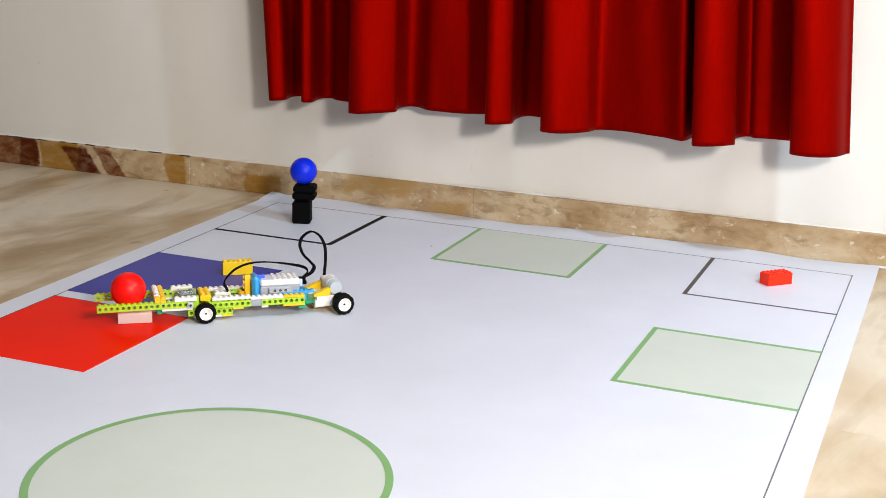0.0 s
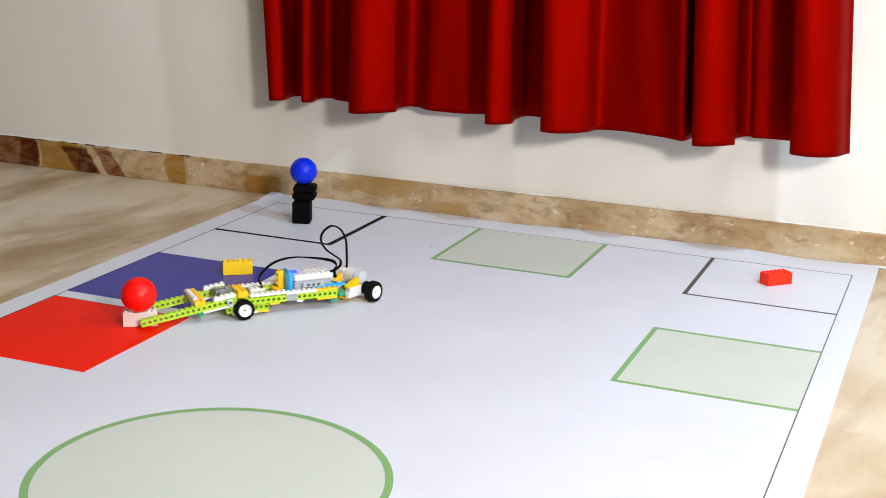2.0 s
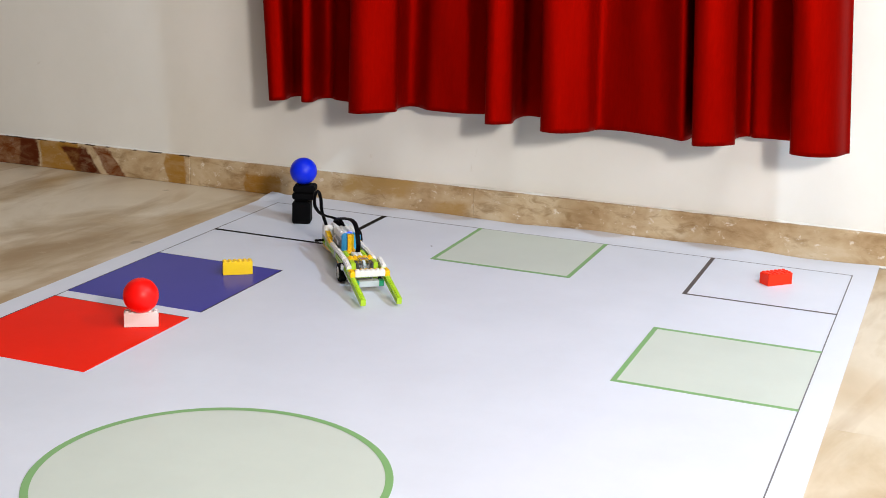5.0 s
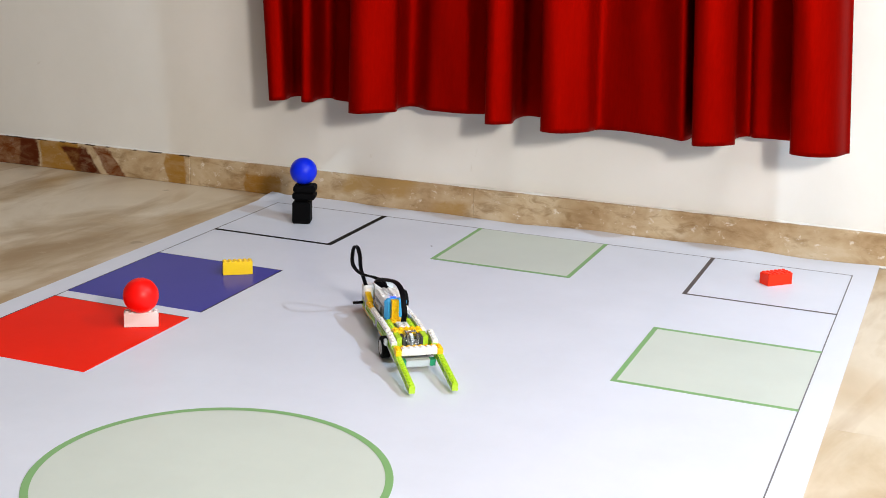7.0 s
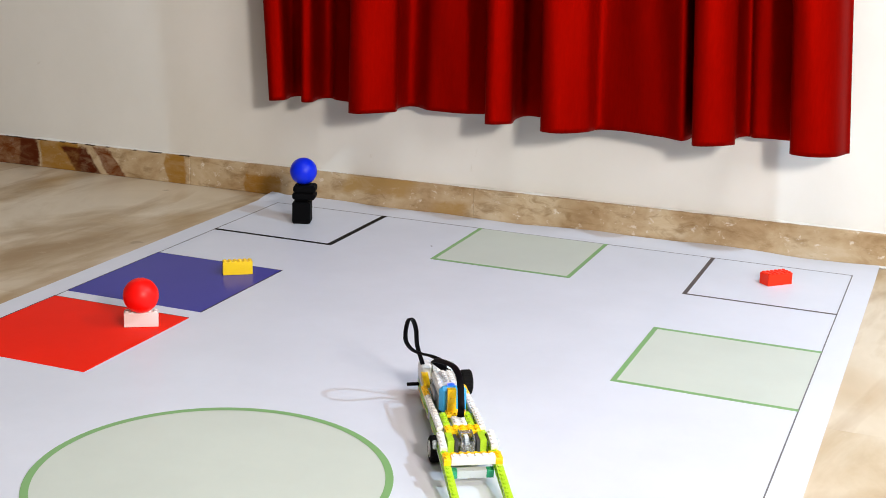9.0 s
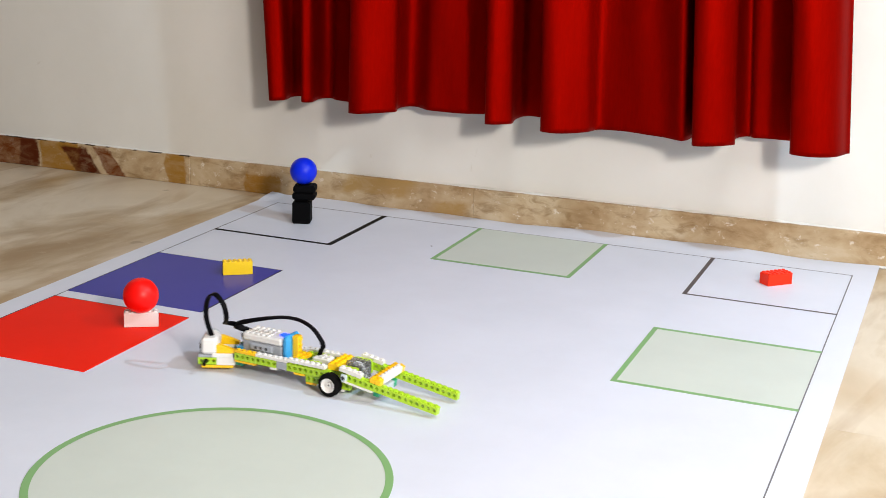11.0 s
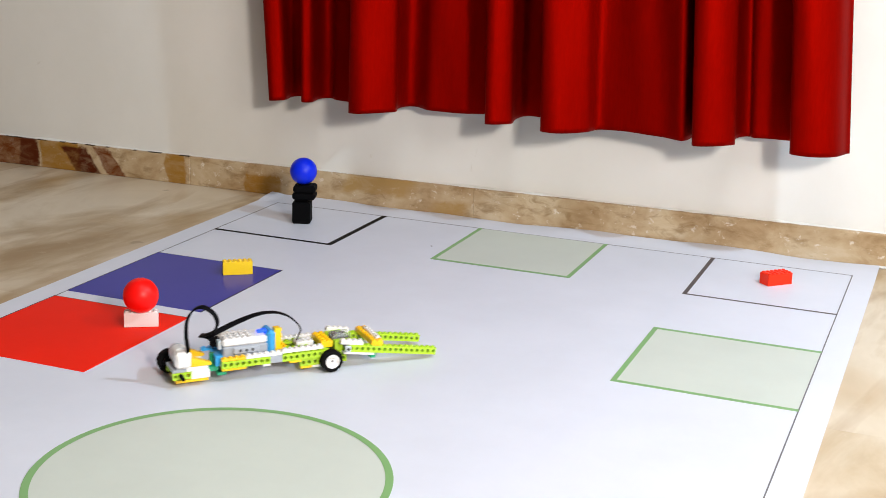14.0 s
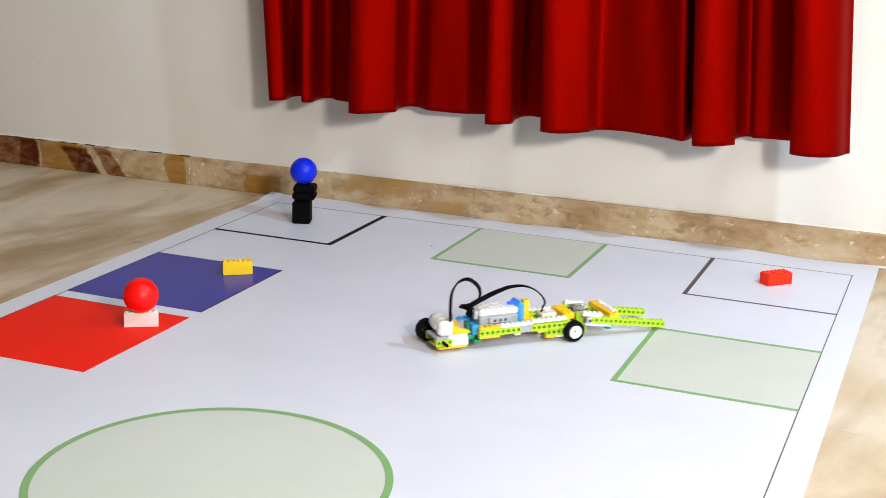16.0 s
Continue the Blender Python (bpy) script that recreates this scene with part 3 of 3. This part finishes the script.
    # front wheels on one axle
    part("axle", rod(bmesh.new(), (0, -34 * MM, 15.2 * MM), (0, 34 * MM, 15.2 * MM), 0.0023, 10), DARK_GREY, car)
    wheels = []
    for s in (-1, 1):
        w = wheel(car, 24.3 if s > 0 else -37.5, 37.5 if s > 0 else -24.3, s, "black rubber tyre on a white rim")
        w.location = (0, 0, 15.2 * MM)
        wheels.append(w)
    # sensor
    bm = box(bmesh.new(), -40 * MM, -16 * MM, -8 * MM, 8 * MM, 29.6 * MM, 37 * MM, 0.0012)
    studs(bm, -32 * MM, -16 * MM, -8 * MM, 8 * MM, 37 * MM)
    part("sensor", bm, WHITE, car, "white sensor brick")
    # hub
    hub = part("hub", box(bmesh.new(), -141 * MM, -82 * MM, -16 * MM, 16 * MM, 26 * MM, 44.4 * MM, 0.0015), GREY, car, "grey battery hub with white studded lid")
    bm = box(bmesh.new(), -141.5 * MM, -82.2 * MM, -16.2 * MM, 16.2 * MM, 44.5 * MM, 54.5 * MM, 0.0022)
    studs(bm, -140 * MM, -100 * MM, -16 * MM, 16 * MM, 54.5 * MM)
    part("lid", bm, WHITE, hub, "white studded lid")
    part("socket", box(bmesh.new(), -146 * MM, -141 * MM, -10 * MM, 10 * MM, 40 * MM, 52 * MM, 0.001), LIGHT_GREY, hub, "grey cable socket")
    for s in (-1, 1):
        bm = box(bmesh.new(), -128 * MM, -94 * MM, min(s * 16, s * 19.5) * MM, max(s * 16, s * 19.5) * MM, 34.5 * MM, 43.6 * MM, 0.0012)
        part("side_panel", bm, GREY, hub)
        # dark discs on the panel stand in for the shade inside peg holes
        for k in (-8, 0, 8):
            part("hole_liner", rod(bmesh.new(), ((-111 + k) * MM, s * 19 * MM, 39.0 * MM), ((-111 + k) * MM, s * 19.7 * MM, 39.0 * MM), 0.0021, 12), DARK_GREY, hub)
    part("front_cap", box(bmesh.new(), -82 * MM, -70.5 * MM, -16 * MM, 16 * MM, 27 * MM, 59.5 * MM, 0.0042), AZURE, hub, "azure blue front cap")
    part("button_light", box(bmesh.new(), -91 * MM, -79 * MM, -4 * MM, 4 * MM, 54.4 * MM, 57.4 * MM, 0.0008), LED, hub, "glowing blue indicator")
    # upright brick with studs facing forward
    bm = box(bmesh.new(), -70 * MM, -61.5 * MM, -8 * MM, 2 * MM, 27 * MM, 60 * MM, 0.0004)
    for k in range(4):
        rod(bm, (-61.7 * MM, -3 * MM, (32 + 8 * k) * MM), (-59.4 * MM, -3 * MM, (32 + 8 * k) * MM), 0.0027, 12)
    part("upright_brick", bm, ORANGE, car, "orange upright brick")
    brick(car, "plate", ORANGE, -68, -52, -10, 14, 29.7, 33.0)
    # tail
    brick(car, "brick", AZURE, -151, -141.2, -16, 16, 20.3, 34.0, False, "azure brick behind the hub")
    brick(car, "plate", AZURE, -162, -114, 12, 20, 33.0, 36.2, True, "azure studded plate beside the hub")
    brick(car, "plate", TEAL, -150, -138, -20, 20, 9.5, 13.6, False)
    # tail: it swings about an upright pin behind the hub; lengths from the pin
    tail = part("tail", rod(bmesh.new(), (0, 0, 10 * MM), (0, 0, 34 * MM), 0.0035, 14), TEAL, car, "swinging tail with motor and drive wheel")
    tail.location = (TAIL[0] * MM, 0, 0)
    brick(tail, "plate", TEAL, -14, 5, -14, 14, 14.0, 20.0, False)
    brick(tail, "plate", ORANGE, -52, -10, -22, 14, 6.0, 9.4, False)
    for s in (-1, 1):
        lo = 14 if s > 0 else -22
        if s < 0:
            beam(tail, LIME, -56, 3, lo, 10.4, False)
            brick(tail, "brick", WHITE, -32, -8, lo, lo + 8, 9.5, 20, False)
        else:
            brick(tail, "brick", WHITE, -38, -8, lo, lo + 8, 9.5, 20, False)
            beam(tail, LIME, -54, 2, lo, 10.4, False)
        brick(tail, "plate", WHITE, -38, -10, lo, lo + 8, 20.0, 25.9, False)
        bm = bmesh.new()
        x, y0, y1 = -10 * MM, (lo + 0.1) * MM, (lo + 7.9) * MM
        v = [bm.verts.new(q) for y in (y0, y1) for q in ((x - 22 * MM, y, 26 * MM), (x + 4 * MM, y, 26 * MM), (x + 4 * MM, y, 29 * MM), (x - 17 * MM, y, 37 * MM), (x - 22 * MM, y, 37 * MM))]
        bm.faces.new(v[:5])
        bm.faces.new(v[5:][::-1])
        for k in range(5):
            bm.faces.new((v[k], v[(k + 1) % 5], v[5 + (k + 1) % 5], v[5 + k]))
        part("slope", bm, ORANGE, tail)
    brick(tail, "plate", GREY, -56, -38, -22, 14, 20.0, 24.0, False)
    # motor lying across it
    part("motor", box(bmesh.new(), -52 * MM, -31 * MM, -23.5 * MM, -7 * MM, 24.1 * MM, 46.5 * MM, 0.0035), WHITE, tail, "white motor housing")
    part("motor_sleeve", rod(bmesh.new(), (-41 * MM, -7.2 * MM, 36.2 * MM), (-41 * MM, 9 * MM, 36.2 * MM), 0.0120, 28), WHITE, tail)
    part("motor_band", rod(bmesh.new(), (-41 * MM, 9 * MM, 36.2 * MM), (-41 * MM, 11 * MM, 36.2 * MM), 0.0108, 28), GREY, tail)
    part("motor_cap", rod(bmesh.new(), (-41 * MM, 11 * MM, 36.2 * MM), (-41 * MM, 21 * MM, 36.2 * MM), 0.0118, 28, 0.0095), LIGHT_GREY, tail, "light grey motor cap")
    part("gear", rod(bmesh.new(), (-46 * MM, 22 * MM, 19 * MM), (-46 * MM, 27.5 * MM, 19 * MM), 0.0102, 24), RUBBER, tail, "black gear wheel")
    part("axle", rod(bmesh.new(), (-46 * MM, -37 * MM, 16.1 * MM), (-46 * MM, 42 * MM, 16.1 * MM), 0.0023, 10), BLACK, tail, "black axle")
    w = wheel(tail, 31, 45.5, 1, "black rubber tyre on a white rim", 1.06)
    rim = w.children[0]
    rim.parent = tail
    for ob in (w, rim):
        ob.location = (-46 * MM, 0, 16.1 * MM)
    wheels.append(w)
    loop = ribbon(car, [(-35, -20, 46), (-39, -27, 70), (-38, -29, 90), (-31, -34, 105), (-20, -41, 110), (-8, -46, 101), (-4, -46, 88), (-7, -38, 76), (-14, -26, 68), (-17, -12, 63), (-9, 0, 58), (3, 2, 52)],
                  (0.75, 0.6, 0.35), 6.4, 2.3, "black flat motor cable in a loop")
    loop.location = (TAIL[0] * MM, 0, 0)
    # cables
    ribbon(car, [(-147, 4, 51), (-157, -6, 57), (-153, -12, 63), (-136, -9, 69), (-112, -3, 75), (-88, 2, 79), (-66, 4, 78), (-48, 4, 71), (-35, 3, 59), (-31, 3, 50), (-34, 3, 43), (-36, 3, 37)],
           (0.15, 0.45, 0.88), 7.6, 1.9, "black flat sensor cable arching over the hub", (0.3, 0.95, -0.3))
    for x, y, z in ((-146, 4, 50), (-148, 2, 45)):
        part("plug", box(bmesh.new(), (x - 5) * MM, (x + 5) * MM, (y - 5) * MM, (y + 5) * MM, (z - 3) * MM, (z + 3) * MM, 0.001), BLACK, hub, "black cable plug")
    # lifting fork, turning about its axle
    fork = part("lift_fork", rod(bmesh.new(), (0, -37 * MM, 0), (0, 37 * MM, 0), 0.0024, 10), GREY, car, "lime lifting fork with two prongs")
    fork.location = (PIVOT[0] * MM, 0, PIVOT[1] * MM)
    for s in (-1, 1):
        y = 24 if s > 0 else -32
        beam(fork, LIME, 2, 16, y, -4.8)
        brick(fork, "brick", WHITE, -10, 22, y, y + 8, 4.9, 10.5)
        brick(fork, "plate", WHITE, -4, 40, y, y + 8, -8.2, -4.9, False)
        bush = part("bush", box(bmesh.new(), -4.2 * MM, 4.2 * MM, min(s * 32.1, s * 37) * MM, max(s * 32.1, s * 37) * MM, -4.2 * MM, 4.2 * MM, 0.0014), LIGHT_GREY, fork, "light grey axle bush")
        for a, b in ((2.4, 0.9), (0.9, 2.4)):
            part("cross_slot", box(bmesh.new(), -a * MM, a * MM, min(s * 36.8, s * 37.2) * MM, max(s * 36.8, s * 37.2) * MM, -b * MM, b * MM), DARK_GREY, bush)
        brick(fork, "end_brick", TEAL, 38, 46, s * 20 - 4, s * 20 + 4, -14.5, -4.9, False)
    brick(fork, "cross_bar", ORANGE, 34, 42, -32, 32, 4.9, 11.4)
    for s in (-1, 1):
        brick(fork, "end_brick", ORANGE, 42, 50, s * 28 - 4, s * 28 + 4, 4.9, 12.4)
    brick(fork, "cross_bar", WHITE, 42, 50, -24, 24, 4.9, 14.4)
    brick(fork, "lower_bar", LIGHT_GREY, 38, 46, -16, 16, -14.5, -4.9, False)
    return car, wheels, fork, tail, rim, loop


room()
floor()
mat_sheet()
curtain()
toy_brick("yellow toy brick with studs on the blue square", YELLOW, pose(0.1850, -0.4710, 0.0017, 0, 0, 36))
toy_brick("red toy brick with studs in the corner box", RED, pose(0.9965, -0.1100, 0.0012, 0, 0, 46), 6, 3, 19)
white_brick = toy_brick("white toy brick under the red ball", WHITE, pose(0.1980, -0.7610, 0.0017, 0, 0, 31.7))
ball_stand()
ball("glossy blue plastic ball resting on the black stand", BALL_BLUE, pose(0.1185, -0.1150, 0.0993))
red_ball = ball("glossy red plastic ball on the white brick", BALL_RED, pose(0.2010, -0.7647, 0.0482))
car, wheels, fork, tail, rear_rim, loop = robot()

CAR_ROWS = [  # seconds, x, y, heading in degrees
    (0, 0.2536, -0.6856, 218.83),
    (1.6, 0.2536, -0.6856, 218.83),
    (1.8, 0.2704, -0.6699, 222.33),
    (2, 0.2917, -0.6499, 226.78),
    (2.5, 0.3315, -0.5935, 241.87),
    (3, 0.3559, -0.5300, 257.81),
    (3.5, 0.3628, -0.4617, 272.73),
    (3.8, 0.3590, -0.4193, 280.63),
    (4, 0.3534, -0.3939, 288.00),
    (4.2, 0.3433, -0.3673, 295.50),
    (4.35, 0.3330, -0.3500, 300.30),
    (4.45, 0.3280, -0.3430, 303.00),
    (4.55, 0.3310, -0.3470, 306.30),
    (5, 0.3785, -0.4118, 307.70),
    (5.5, 0.4313, -0.4839, 307.70),
    (6, 0.4840, -0.5560, 307.40),
    (6.3, 0.5156, -0.6021, 307.28),
    (6.5, 0.5367, -0.6318, 306.89),
    (7, 0.5898, -0.7080, 306.54),
    (7.5, 0.6417, -0.7834, 306.12),
    (8, 0.6951, -0.8619, 305.38),
    (8.5, 0.7451, -0.9370, 304.75),
    (8.8, 0.7779, -0.9848, 303.50),
    (8.9, 0.7850, -0.9966, 301.90),
    (9, 0.7820, -0.9942, 300.49),
    (9.2, 0.7718, -0.9763, 301.38),
    (9.6, 0.7380, -0.9321, 313.50),
    (10, 0.6954, -0.8962, 325.62),
    (10.4, 0.6461, -0.8703, 337.74),
    (10.8, 0.5921, -0.8555, 349.86),
    (11.3, 0.5220, -0.8537, 365.01),
    (11.5, 0.4943, -0.8574, 372.06),
    (12, 0.4295, -0.8809, 387.63),
    (12.5, 0.3772, -0.9190, 403.85),
    (12.72, 0.3608, -0.9390, 408.80),
    (13, 0.3809, -0.9161, 409.40),
    (13.5, 0.4402, -0.8505, 407.43),
    (14, 0.5014, -0.7847, 406.65),
    (14.5, 0.5636, -0.7185, 406.53),
    (15, 0.6270, -0.6518, 405.75),
    (15.5, 0.6914, -0.5865, 405.20),
    (16, 0.7555, -0.5223, 404.91),
]


def motions():
    lift = 0.0014
    walk(car, [(t, pose(x, y, lift, 0, 0, a)) for t, x, y, a in CAR_ROWS])
    # wheels roll with the way that each one covers
    steps = [i / 10 for i in range(161)]

    def at(t):
        for a, b in zip(CAR_ROWS, CAR_ROWS[1:]):
            if a[0] <= t <= b[0]:
                f = (t - a[0]) / (b[0] - a[0])
                return [u + (v - u) * f for u, v in zip(a, b)]

    for w, (wx, wy, wr) in zip(wheels, ((0, -0.031, 0.0152), (0, 0.031, 0.0152), (-0.198, 0.038, 0.0161))):
        turn, rows, last = 0.0, [], None
        for t in steps:
            _, x, y, a = at(t)
            c, s = math.cos(radians(a)), math.sin(radians(a))
            spot = Vector((x + c * wx - s * wy, y + s * wx + c * wy))
            if last is not None:
                turn += math.degrees((spot - last).dot(Vector((c, s))) / wr)
            last = spot
            rows.append((t, pose(wx if w.parent == car else wx - TAIL[0] * MM, 0, wr, 0, turn, 0)))
        walk(w, rows)
        if w.parent == tail:
            walk(rear_rim, rows)
    # the tail folds when the car backs up and straightens when it drives on
    fold = ((0.0, 9), (1.6, 9), (1.8, 16), (2.0, 28), (2.2, 31), (2.6, 30), (3.0, 28), (4.1, 28), (4.4, 25), (4.6, 16), (4.9, 4), (5.2, 0), (8.9, 0), (9.1, 6), (9.3, 20), (9.5, 27),
            (9.8, 28), (12.65, 28), (12.85, 14), (13.1, 4), (13.4, 0), (16.0, 0))
    walk(tail, [(t, pose(TAIL[0] * MM, 0, 0, 0, 0, a)) for t, a in fold])
    walk(loop, [(t, pose(TAIL[0] * MM, 0, 0, 0, 0, a * 0.45)) for t, a in fold])
    hinge = (PIVOT[0] * MM, 0, PIVOT[1] * MM)
    walk(fork, [(t, pose(*hinge, 0, a, 0)) for t, a in ((0.0, 0.0), (0.1, 0.9), (0.2, 3.6), (0.3, 6.2), (0.45, 8.7), (0.6, 8.8), (16.0, 8.8))])
    walk(white_brick, [(t, pose(x, y, 0.0017, 0, 0, a)) for t, x, y, a in
                       ((0.0, 0.1803, -0.7511, 35), (1.6, 0.1803, -0.7511, 35), (1.8, 0.187, -0.7545, 34), (2.0, 0.1955, -0.7600, 32.5), (2.15, 0.1980, -0.7610, 31.7), (16.0, 0.1980, -0.7610, 31.7))])
    walk(red_ball, [(t, pose(x, y, z)) for t, x, y, z in
                    ((0.0, 0.1750, -0.7576, 0.0510), (0.1, 0.1765, -0.7580, 0.0505), (0.4, 0.1845, -0.7590, 0.0485), (0.6, 0.1850, -0.7590, 0.0485), (1.6, 0.1850, -0.7590, 0.0485),
                     (1.8, 0.190, -0.761, 0.0485), (2.0, 0.1970, -0.7640, 0.0485), (2.2, 0.2010, -0.7647, 0.0482), (16.0, 0.2010, -0.7647, 0.0482))])


motions()
